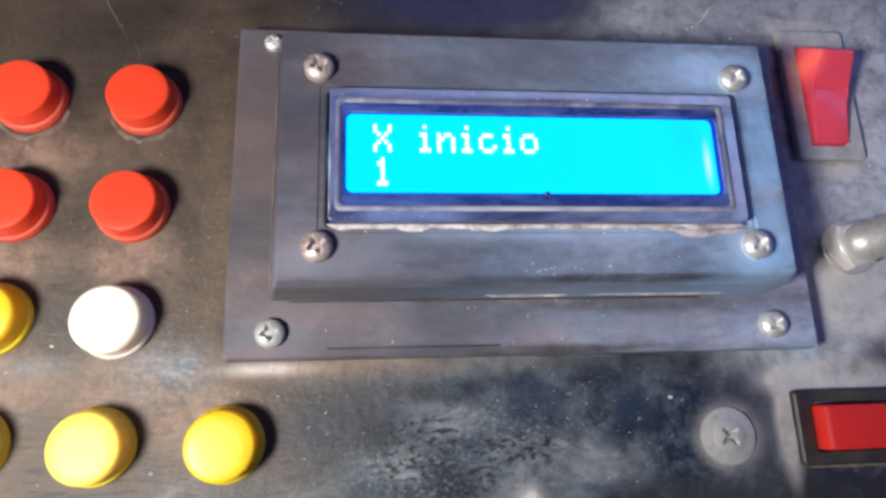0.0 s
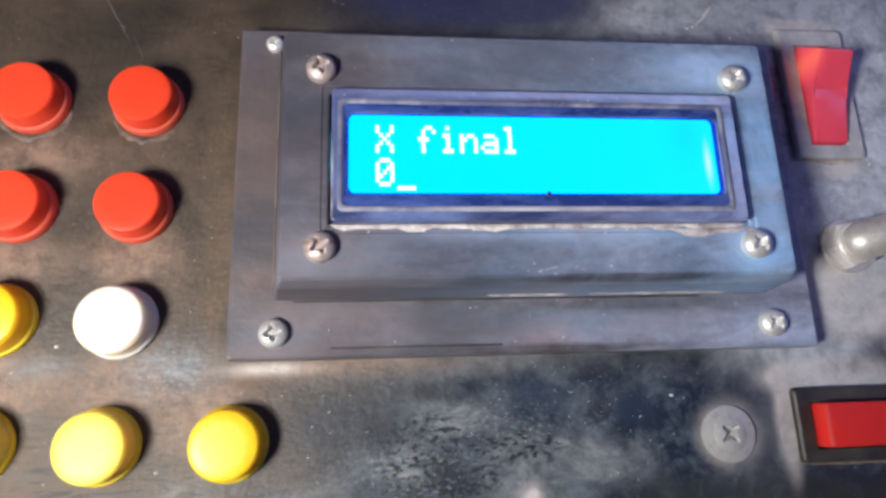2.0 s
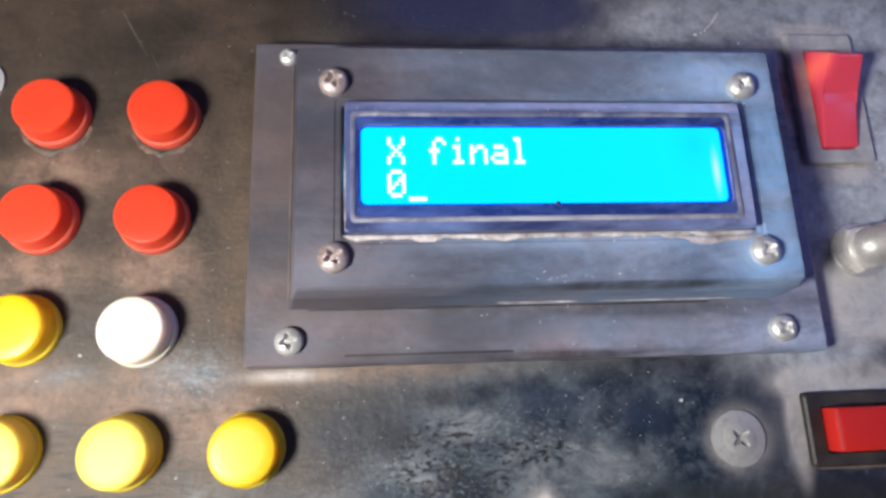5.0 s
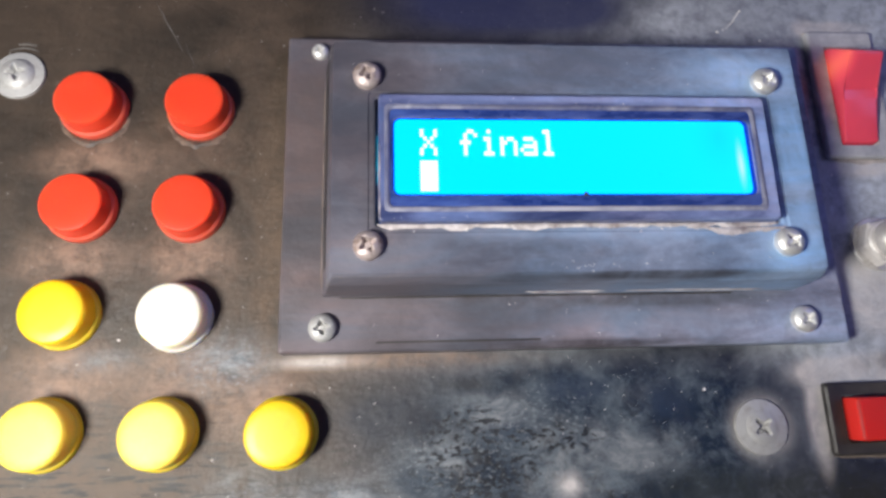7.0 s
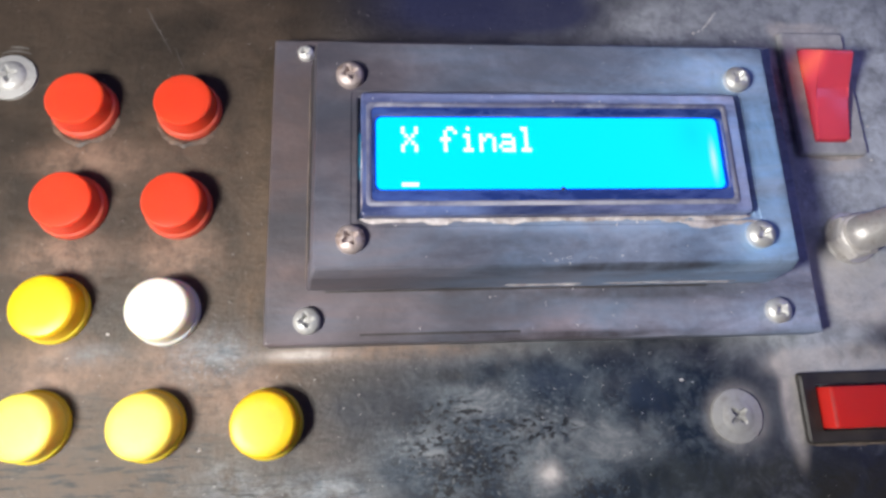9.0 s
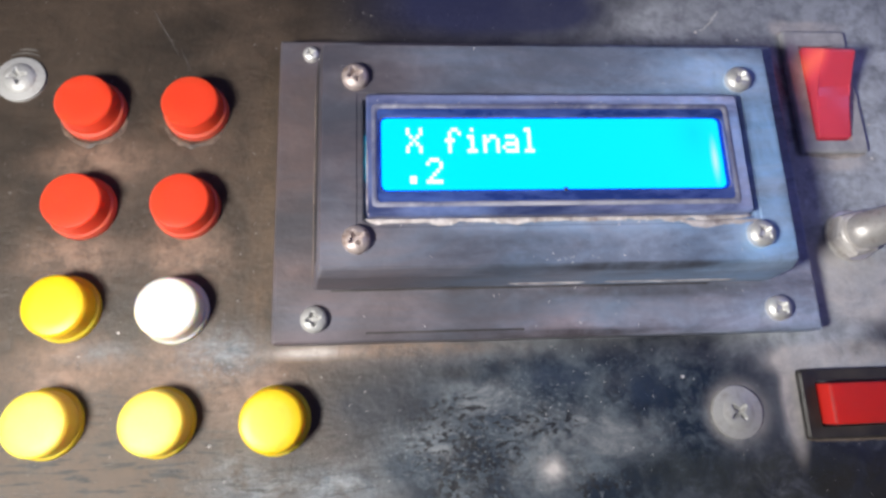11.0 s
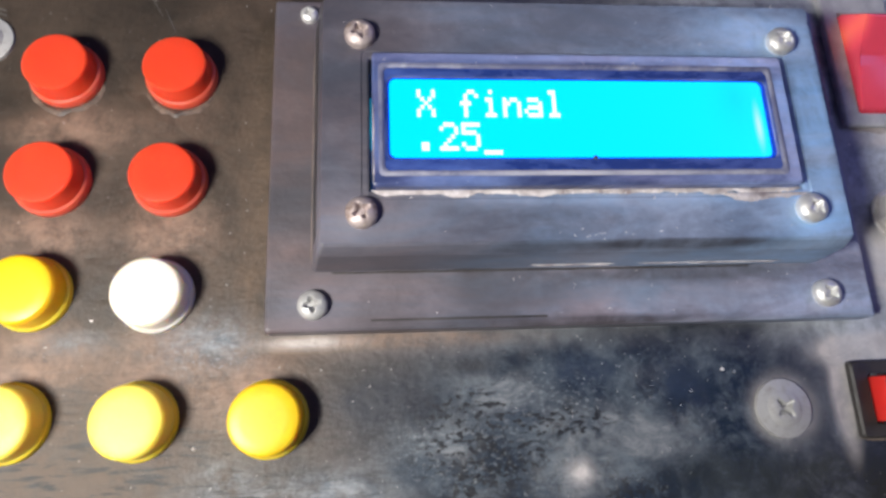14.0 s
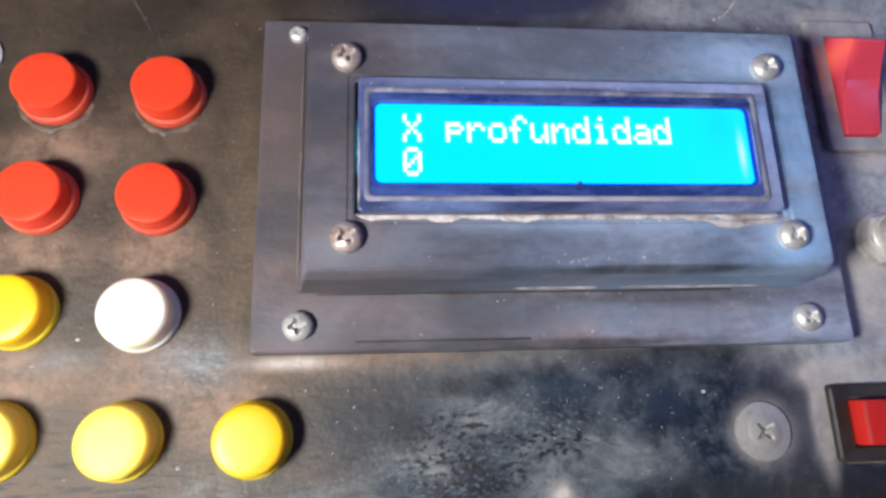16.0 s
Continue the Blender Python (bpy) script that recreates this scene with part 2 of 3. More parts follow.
    pale = ramp(n, l, noise_tex(n, l, v, 1100, 2, 0.6), 0.70, 0.76)
    col = mix(n, l, maths(n, l, "MULTIPLY", pale, 0.5), col, (0.55, 0.53, 0.5))
    l.new(col, b.inputs["Base Color"])
    l.new(maths(n, l, "ADD", maths(n, l, "MULTIPLY", fac, 0.3), 0.42), b.inputs["Roughness"])
    bump(n, l, b, mix(n, l, 0.22, mix(n, l, 0.5, mix(n, l, 0.5, ragged, blotch), noise_tex(n, l, v, 800, 4, 0.7)), brush), 0.55, 0.0006)
    return m


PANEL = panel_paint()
CASE = dusty("dusty_black_plastic", (0.05, 0.045, 0.05), (0.185, 0.155, 0.16), 0.28, 0.72, 0.36, 42, 380, lit_far_dust=(0.53, 0.58, 0.74),
             # darker along the plate's foot; shade painted along the flange's lower edge
             stains_and_light=((-0.049, 0.012, 0.014, 0.05, 0.9, 0.34), (0.018, -0.0235, 0.045, 0.0035, 0.7, 0.05), (0.01, -0.0275, 0.05, 0.003, 0.7, 0.6), (-0.034, -0.027, 0.022, 0.009, 0.9, 1.0), (-0.046, -0.028, 0.012, 0.01, 0.8, 0.95), (0.0, -0.0318, 0.05, 0.0016, 0.9, 0.0), (-0.012, -0.027, 0.02, 0.006, 0.8, 0.2)))
# the screen's blue glow is painted into this plastic, with paler ovals at right
PLATE = dusty("dusty_black_plastic_blue_glow", (0.046, 0.048, 0.064), (0.20, 0.178, 0.188), 0.30, 0.74, 0.34, 42, 380, lit_far_dust=(0.42, 0.65, 0.96),
              stains_and_light=((0.014, -0.0209, 0.036, 0.0011, 1.1, 0.0), (0.0, -0.0222, 0.055, 0.0008, 1.0, 0.6), (-0.005, -0.0128, 0.05, 0.0035, 0.8, 1.0), (-0.042, 0.015, 0.022, 0.03, 0.9, 0.1), (-0.037, -0.017, 0.018, 0.008, 0.9, 1.0), (0.038, -0.016, 0.012, 0.01, 0.8, 1.0),
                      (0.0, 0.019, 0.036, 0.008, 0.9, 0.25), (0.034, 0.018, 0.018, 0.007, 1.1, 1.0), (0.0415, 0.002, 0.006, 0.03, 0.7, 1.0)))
BLACK = dusty("black_switch_plastic", (0.022, 0.02, 0.02), (0.09, 0.08, 0.07), 0.4, 0.75, 0.45, 90, 500)


def plastic(name, base, rough=0.35):
    m, n, l, b = material(name, base, rough)
    v = coords(n, l)
    d = ramp(n, l, noise_tex(n, l, v, 160, 5, 0.65), 0.45, 0.85)
    l.new(mix(n, l, maths(n, l, "MULTIPLY", d, 0.25), base, tuple(c * 0.55 + 0.03 for c in base)), b.inputs["Base Color"])
    b.inputs["Subsurface Weight"].default_value = 0.7
    b.inputs["Subsurface Radius"].default_value = (1.0, 0.75, 0.3)
    b.inputs["Subsurface Scale"].default_value = 0.003
    bump(n, l, b, noise_tex(n, l, v, 900, 2), 0.06, 0.0002)
    return m


RED = plastic("red_button_plastic", (0.80, 0.062, 0.022), 0.33)
YELLOW = plastic("yellow_button_plastic", (0.90, 0.56, 0.006), 0.42)
# yellow made paler to paint in the lamp's glare on two buttons
GLARE_YELLOW = plastic("glare_yellow_plastic", (0.95, 0.70, 0.10), 0.48)
WHITE = plastic("white_button_plastic", (0.88, 0.80, 0.68), 0.4)
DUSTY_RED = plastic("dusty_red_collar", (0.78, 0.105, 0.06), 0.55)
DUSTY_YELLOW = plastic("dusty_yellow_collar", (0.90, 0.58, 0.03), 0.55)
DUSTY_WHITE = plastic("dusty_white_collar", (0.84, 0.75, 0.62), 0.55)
GLOW_RED = plastic("glow_red_rocker", (0.88, 0.085, 0.14), 0.2)
GLOW_RED.node_tree.nodes["Principled BSDF"].inputs["Subsurface Weight"].default_value = 0.15


def rocker_glow(m):
    """Adds a weak glow to brighten the rocker, with an orange spot for an assumed lamp behind its upper end."""
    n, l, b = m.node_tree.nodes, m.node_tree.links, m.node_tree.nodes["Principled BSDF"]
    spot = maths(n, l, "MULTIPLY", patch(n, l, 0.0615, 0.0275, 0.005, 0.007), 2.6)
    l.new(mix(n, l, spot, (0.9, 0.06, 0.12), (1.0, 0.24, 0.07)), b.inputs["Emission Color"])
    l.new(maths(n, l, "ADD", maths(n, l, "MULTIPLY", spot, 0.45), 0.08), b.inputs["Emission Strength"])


rocker_glow(GLOW_RED)
ROCKER_RED = plastic("glossy_red_rocker", (0.70, 0.020, 0.014), 0.62)


def steel(name, base, rust, rough, metal):
    m, n, l, b = material(name, base, rough, metal)
    v = coords(n, l)
    f = ramp(n, l, noise_tex(n, l, v, 500, 5, 0.7), 0.5, 0.7)
    l.new(mix(n, l, maths(n, l, "MULTIPLY", f, rust), base, (0.16, 0.09, 0.06)), b.inputs["Base Color"])
    l.new(maths(n, l, "ADD", maths(n, l, "MULTIPLY", f, 0.3), rough), b.inputs["Roughness"])
    bump(n, l, b, noise_tex(n, l, v, 1500, 3), 0.4, 0.0003)
    return m


STEEL = steel("dull_zinc_steel", (0.84, 0.84, 0.82), 0.25, 0.42, 0.6)
RUSTY = steel("tarnished_screw_steel", (0.52, 0.44, 0.42), 0.8, 0.5, 0.5)
ZINC = steel("grey_zinc_screw", (0.46, 0.46, 0.45), 0.25, 0.5, 0.3)
LEVER = steel("dusty_worn_steel", (0.68, 0.66, 0.64), 0.35, 0.45, 0.5)
NUT = steel("dusty_nickel", (0.78, 0.75, 0.72), 0.25, 0.45, 0.3)
# blue glow of the screen painted into the black enamel, strongest at right
BEZEL = dusty("black_enamelled_bezel", (0.035, 0.05, 0.14), (0.20, 0.24, 0.42), 0.38, 0.72, 0.3, 90, 500, lit_far_dust=(0.46, 0.54, 0.85),
              stains_and_light=((0.0, 0.0113, 0.05, 0.0014, 1.0, 0.9), (0.028, 0.0108, 0.02, 0.0022, 1.2, 1.0), (-0.0348, 0.0, 0.0012, 0.014, 0.8, 0.5), (0.035, 0.0, 0.0045, 0.018, 1.2, 0.9)))
# deep blue paints in screen light scattered on the bezel's inner band
BORDER = dusty("blue_glow_border", (0.020, 0.045, 0.21), (0.11, 0.17, 0.42), 0.45, 0.75, 0.25, 110, 500, lit_far_dust=(0.16, 0.24, 0.62))
LIP = dusty("worn_pale_bezel_edge", (0.10, 0.11, 0.20), (0.54, 0.54, 0.60), 0.40, 0.66, 0.35, 130, 900,
            stains_and_light=((-0.0342, 0.0, 0.0026, 0.016, 1.6, 0.0), (0.0333, 0.0, 0.0022, 0.011, 1.2, 0.1), (-0.012, 0.0096, 0.02, 0.002, 1.0, 0.1), (0.004, -0.0097, 0.035, 0.002, 0.8, 1.0)))
GREY_FRAME = dusty("dusty_grey_switch_plastic", (0.34, 0.35, 0.38), (0.70, 0.70, 0.72), 0.3, 0.62, 0.5, 110, 500)
RESIDUE = dusty("dried_grey_residue", (0.3, 0.25, 0.25), (0.84, 0.79, 0.78), 0.36, 0.6, 0.7, 260, 900)
GLUE = dusty("brown_dried_glue", (0.045, 0.03, 0.024), (0.20, 0.14, 0.105), 0.36, 0.60, 0.5, 300, 900)
SCRATCH = dusty("scratched_paint", (0.07, 0.065, 0.06), (0.17, 0.155, 0.14), 0.35, 0.65, 0.5, 300, 900)
DUST = dusty("brown_caked_dust", (0.09, 0.07, 0.058), (0.26, 0.205, 0.17), 0.34, 0.62, 0.75, 240, 900)
CREAM = dusty("cream_caked_dust", (0.30, 0.26, 0.24), (0.68, 0.61, 0.57), 0.34, 0.62, 0.75, 240, 900)
CHIP, *_ = material("pale_swarf", (0.78, 0.75, 0.73), 0.5, 0.2)
WOOD = dusty("brown_bench_wood", (0.16, 0.085, 0.06), (0.3, 0.18, 0.13), 0.3, 0.7, 0.6, 20, 200)
WALLS = dusty("grey_plaster", (0.35, 0.34, 0.33), (0.5, 0.49, 0.47), 0.3, 0.7, 0.8, 3, 40)


def glow(name, color, strength, rough=0.2):
    m, n, l, b = material(name, (0.0, 0.004, 0.006), rough)
    b.inputs["Emission Color"].default_value = (*color, 1)
    b.inputs["Emission Strength"].default_value = strength
    return m


SCREEN = glow("cyan_backlight", (0.0, 0.235, 1.0), 4.0)


def side_lit(m):
    """The backlight's lamp sits at one end: a pale streak there, and a dimmer zone beside it."""
    n, l, b = m.node_tree.nodes, m.node_tree.links, m.node_tree.nodes["Principled BSDF"]
    dim = maths(n, l, "MULTIPLY", patch(n, l, 0.0265, 0.004, 0.007, 0.010), 0.5)
    streak = maths(n, l, "MULTIPLY", patch(n, l, 0.0300, -0.0012, 0.0011, 0.0062), 1.5)
    c = mix(n, l, dim, (0.0, 0.235, 1.0), (0.0, 0.175, 0.80))
    l.new(mix(n, l, streak, c, (0.13, 0.235, 0.45)), b.inputs["Emission Color"])


side_lit(SCREEN)
EDGE = glow("blue_backlight_edge", (0.0, 0.05, 0.55), 1.1)
GAP = glow("dim_cyan_backlight", (0.0, 0.33, 0.55), 0.75)
SLOT = glow("deep_blue_backlight", (0.0, 0.02, 0.5), 0.7)
DOT = glow("white_lit_dot", (0.95, 1.0, 1.0), 1.25)


# ---- mesh helpers, in millimetres ----
def part(name, bm, mat, parent=None, label=""):
    bmesh.ops.recalc_face_normals(bm, faces=bm.faces)
    bmesh.ops.scale(bm, vec=(0.001, 0.001, 0.001), verts=bm.verts)
    me = bpy.data.meshes.new(name)
    bm.to_mesh(me)
    bm.free()
    me.materials.append(mat)
    ob = new(name, me)
    if parent:
        ob.parent = parent
    if label:
        tagged(ob, label)
    return ob


def mm(x, y, z=0.0, rx=0, ry=0, rz=0):
    return pose(x / 1000, y / 1000, z / 1000, rx, ry, rz)


def slab(x0, x1, y0, y1, z0, z1, bevel=0.0, seg=2, bm=None):
    bm = bm or bmesh.new()
    vs = [bm.verts.new((x, y, z)) for z in (z0, z1) for x, y in ((x0, y0), (x1, y0), (x1, y1), (x0, y1))]
    fs = [bm.faces.new([vs[i] for i in q]) for q in ((3, 2, 1, 0), (4, 5, 6, 7), (0, 1, 5, 4), (1, 2, 6, 5), (2, 3, 7, 6), (3, 0, 4, 7))]
    if bevel:
        es = list({e for f in fs for e in f.edges})
        bmesh.ops.bevel(bm, geom=es, offset=bevel, segments=seg, profile=0.6, affect="EDGES")
    return bm


def frame_ring(outer, inner, z0, z1, bevel=0.0):
    """A rectangular ring: outer and inner are (x0, x1, y0, y1)."""
    bm = bmesh.new()

    def loop(r, z):
        return [bm.verts.new((x, y, z)) for x, y in ((r[0], r[2]), (r[1], r[2]), (r[1], r[3]), (r[0], r[3]))]

    a, b, c, d = loop(outer, z0), loop(outer, z1), loop(inner, z1), loop(inner, z0)
    for p, q in ((a, b), (b, c), (c, d), (d, a)):
        for i in range(4):
            j = (i + 1) % 4
            bm.faces.new((p[i], p[j], q[j], q[i]))
    if bevel:
        es = [e for e in bm.edges if all(abs(v.co.z - z1) < 1e-6 for v in e.verts) or abs(e.verts[0].co.z - e.verts[1].co.z) > 1e-6]
        bmesh.ops.bevel(bm, geom=es, offset=bevel, segments=2, profile=0.6, affect="EDGES")
    return bm


def round_loop(r, radius, seg=6):
    x0, x1, y0, y1 = r
    pts = []
    for cx, cy, a in ((x1 - radius, y0 + radius, -90), (x1 - radius, y1 - radius, 0), (x0 + radius, y1 - radius, 90), (x0 + radius, y0 + radius, 180)):
        pts += [(cx + radius * math.cos(radians(a + 90 * k / seg)), cy + radius * math.sin(radians(a + 90 * k / seg))) for k in range(seg + 1)]
    return pts


def ring_stack(layers, closed=True):
    """Rounded rectangles joined in order: each layer is (rect, corner radius, z)."""
    bm = bmesh.new()
    loops = [[bm.verts.new((x, y, z)) for x, y in round_loop(r, radius)] for r, radius, z in layers]
    pairs = list(zip(loops, loops[1:])) + ([(loops[-1], loops[0])] if closed else [])
    for a, b in pairs:
        for i in range(len(a)):
            j = (i + 1) % len(a)
            bm.faces.new((a[i], a[j], b[j], b[i]))
    if not closed:
        bm.faces.new(loops[-1])
        bm.faces.new(loops[0][::-1])
    return bm


def grow(r, d):
    return (r[0] - d, r[1] + d, r[2] - d, r[3] + d)


def lathe(profile, seg=48, bm=None):
    bm = bm or bmesh.new()
    rings = []
    for r, z in profile:
        if r < 1e-6:
            rings.append([bm.verts.new((0, 0, z))])
        else:
            rings.append([bm.verts.new((r * math.cos(2 * math.pi * i / seg), r * math.sin(2 * math.pi * i / seg), z)) for i in range(seg)])
    for a, b in zip(rings, rings[1:]):
        for i in range(seg):
            j = (i + 1) % seg
            q = [a[i % len(a)], a[j % len(a)], b[j % len(b)], b[i % len(b)]]
            q = [v for k, v in enumerate(q) if v not in q[:k]]
            f = bm.faces.new(q)
            f.smooth = True
    return bm


def smooth_by_angle(ob, degrees=35):
    for p in ob.data.polygons:
        p.use_smooth = True
    ob.data.set_sharp_from_angle(angle=radians(degrees))
    return ob


def thing(name, label, category, m=None, group="", kind=""):
    ob = tagged(new(name), label, category, group, kind)
    ob.empty_display_size = 0.005
    if m:
        ob.matrix_world = m
    return ob


# ---- room and bench ----
def room():
    def put(name, bm, label, category):
        tagged(part(name, bm, WALLS), label, category, kind="structure")

    put("floor", slab(-1540, 1540, -2040, 2040, -1000, -960), "grey concrete workshop floor under the bench", "floor")
    put("ceiling", slab(-1540, 1540, -2040, 2040, 1900, 1940), "plain pale plaster workshop ceiling", "ceiling")
    put("wall_west", slab(-1540, -1500, -2000, 2000, -960, 1900), "plain grey plaster workshop wall", "wall")
    put("wall_south", slab(-1540, 1540, -2040, -2000, -960, 1900), "plain grey plaster workshop wall", "wall")
    put("wall_north", slab(-1540, 1540, 2000, 2040, -960, 1900), "plain grey plaster workshop wall", "wall")
    east = frame_ring((-2000, 2000, -960, 1900), (100, 1600, 900, 1850), -40, 0)
    bmesh.ops.transform(east, matrix=Matrix(((0, 0, -1, 0), (1, 0, 0, 0), (0, 1, 0, 0), (0, 0, 0, 1))), verts=east.verts)
    bmesh.ops.translate(east, vec=(1500, 0, 0), verts=east.verts)
    put("wall_east", east, "grey plaster workshop wall with a high window opening", "wall")
    tagged(part("bench_top", slab(-900, 900, -500, 500, -90, -55, 3), WOOD), "worn reddish-brown wooden bench top", "bench", kind="structure")


def control_panel():
    t = thing("control_box", "dusty black control box with a flat scratched lid", "control box", mm(0, 0))
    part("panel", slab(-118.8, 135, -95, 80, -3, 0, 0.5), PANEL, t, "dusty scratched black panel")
    part("body", slab(-116, 132, -92, 77, -55, -3.0, 1.5), BLACK, t)
    return t


# ---- screws ----
def screw_head(r, h, flange=0.0, slot=0.28, depth=1.25, rim=0.6):
    """A domed cross-recess head; with a flange it has a wide flat collar."""
    bm = bmesh.new()
    seg, nr = 64, 22
    core = flange or r

    def height(x, y):
        d = math.hypot(x, y)
        if flange and d > core:
            z = rim + 0.35 * (1 - (d - core) / (r - core))
        else:
            k = d / core
            z = rim + (h - rim) * math.sqrt(max(0.0, 1 - 0.92 * k * k))
            if flange:
                z = max(z, rim + 0.35)
        u, v = abs(x), abs(y)
        arm = core * 0.62
        w = core * slot * (0.75 - 0.45 * max(u, v) / arm)
        inside = min(max((arm - max(u, v)) / (0.3 * core), 0), 1) * min(max((w - min(u, v)) / (0.09 * core), 0), 1)
        return z - depth * inside

    rings = [[bm.verts.new((0, 0, height(0, 0)))]]
    for k in range(1, nr + 1):
        d = r * k / nr
        rings.append([bm.verts.new((d * math.cos(2 * math.pi * i / seg), d * math.sin(2 * math.pi * i / seg), height(d * math.cos(2 * math.pi * i / seg), d * math.sin(2 * math.pi * i / seg)))) for i in range(seg)])
    rings.append([bm.verts.new((v.co.x, v.co.y, 0)) for v in rings[-1]])
    for a, b in zip(rings, rings[1:]):
        for i in range(seg):
            j = (i + 1) % seg
            q = [a[i % len(a)], a[j % len(a)], b[j % len(b)], b[i % len(b)]]
            bm.faces.new([v for k, v in enumerate(q) if v not in q[:k]])
    return bm


def screw(x, y, z, turn, mat, r, h, label, group, flange=0.0, slot=0.28, lean=0):
    t = thing("screw", label, "screw", mm(x, y, z, lean, 0, turn), group)
    smooth_by_angle(part("head", screw_head(r, h, flange, slot), mat, t), 40)
    part("shank", lathe([(0, -4), (r * 0.4, -4), (r * 0.4, 0.02), (0, 0.02)], 16), mat, t)
    return t


# ---- push buttons ----
def push_button(x, y, mat, worn, colour, domed, lean=0, tip=0, top=5.5):
    t = thing("push_button", f"{colour} round plastic push button on the dusty panel", "button", mm(x, y, 0, lean, tip), "keypad buttons")
    s = top / 5.5
    if domed:
        cap = [(0, 5.62), (3.4, 5.6), (4.75, 5.53), (5.4, 5.32), (5.74, 4.92), (5.86, 4.3), (5.82, 2.9), (5.9, 2.0), (6.02, 1.3), (5.6, 0.9), (0, 0.9)]
        collar = [(5.5, 1.42), (6.05, 1.38), (6.36, 1.1), (6.46, 0.6), (6.44, 0.1), (6.3, -0.6), (0, -0.6)]
    else:
        cap = [(0, 5.45), (3.0, 5.5), (5.05, 5.5), (5.38, 5.42), (5.58, 5.15), (5.72, 3.4), (5.82, 2.5), (6.0, 1.9), (5.6, 1.5), (0, 1.5)]
        collar = [(5.5, 2.02), (6.0, 1.98), (6.3, 1.75), (6.44, 1.3), (6.5, 0.1), (6.3, -0.4), (0, -0.4)]
    smooth_by_angle(part("cap", lathe([(r, z * s) for r, z in cap], 64), mat, t), 30)
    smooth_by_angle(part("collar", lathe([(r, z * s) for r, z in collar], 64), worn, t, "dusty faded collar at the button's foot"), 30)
    part("stem", lathe([(0, -3.5), (1.8, -3.5), (1.8, 0.0), (0, 0.0)], 24), BLACK, t, "black switch stem under the cap")
    return t


# ---- display ----
def display_housing():
    t = thing("display_housing", "stepped dusty black plastic housing around the display", "housing", mm(0, 0))
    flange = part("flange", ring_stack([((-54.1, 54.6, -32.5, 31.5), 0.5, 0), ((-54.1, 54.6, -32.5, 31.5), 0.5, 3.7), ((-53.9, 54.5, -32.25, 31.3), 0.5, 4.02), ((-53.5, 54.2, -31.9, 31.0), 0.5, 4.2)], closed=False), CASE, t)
    part("seam", slab(-36.5, -6.0, -31.05, -30.62, 3.9, 4.24, 0.06, 1), BLACK, flange, "dark crack along the flange's lower edge")
    hole = (-36.2, 37.2, -12.0, 12.2)
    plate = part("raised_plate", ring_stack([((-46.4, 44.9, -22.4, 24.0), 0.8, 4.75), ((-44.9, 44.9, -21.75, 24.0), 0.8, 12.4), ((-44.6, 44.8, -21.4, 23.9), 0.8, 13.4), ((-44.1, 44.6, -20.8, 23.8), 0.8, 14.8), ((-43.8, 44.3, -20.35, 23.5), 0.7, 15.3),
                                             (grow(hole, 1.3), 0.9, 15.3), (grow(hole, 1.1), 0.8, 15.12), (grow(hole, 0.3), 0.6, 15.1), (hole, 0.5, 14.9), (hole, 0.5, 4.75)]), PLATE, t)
    groove = bmesh.new()
    ends = [[groove.verts.new((-46.4 + (z - 4.75) * 0.196 - d, y, z)) for z, d in ((8.6, -0.2), (8.6, 0.07), (12.6, 0.07), (12.6, -0.2))] for y in (-18.5, 21.5)]
    for i in range(4):
        groove.faces.new((ends[0][i], ends[0][(i + 1) % 4], ends[1][(i + 1) % 4], ends[1][i]))
    for e in ends:
        groove.faces.new(e)
    part("side_groove", groove, BLACK, plate, "dark groove along the plate's side")
    part("seam", slab(-43.0, 32.0, -22.72, -22.42, 4.1, 4.26, 0.04, 1), BLACK, plate, "dark crack along the plate's foot")
    part("plate_foot", frame_ring((-45.9, 44.2, -22.0, 23.6), hole, 4.2, 4.75), BLACK, plate, "dark recessed foot under the raised plate")
    return t


FONT = {
    "X": "10001 10001 01010 00100 01010 10001 10001", "i": "00100 00000 01100 00100 00100 00100 01110",
    "n": "00000 00000 10110 11001 10001 10001 10001", "c": "00000 00000 01110 10000 10000 10001 01110",
    "o": "00000 00000 01110 10001 10001 10001 01110", "f": "00110 01001 01000 11100 01000 01000 01000",
    "a": "00000 00000 01110 00001 01111 10001 01111", "l": "01100 00100 00100 00100 00100 00100 01110",
    "p": "00000 00000 11110 10001 11110 10000 10000", "r": "00000 00000 10110 11001 10000 10000 10000",
    "u": "00000 00000 10001 10001 10001 10011 01101", "d": "00001 00001 01101 10011 10001 10001 01111",
    "1": "00100 01100 00100 00100 00100 00100 01110", "0": "01110 10001 10011 10101 11001 10001 01110",
    "2": "01110 10001 00001 00010 00100 01000 11111", "5": "11111 10000 11110 00001 00001 10001 01110",
    ".": "00000 00000 00000 00000 00000 01100 01100", " ": "00000 00000 00000 00000 00000 00000 00000",
    "_": "00000 00000 00000 00000 00000 00000 00000 11111", "#": "11111 11111 11111 11111 11111 11111 11111 11111",
}
# when each text stands on the two lines: from that second on
LINE_1 = ((0.0, "X inicio"), (0.87, "X final"), (14.8, "X profundidad"))
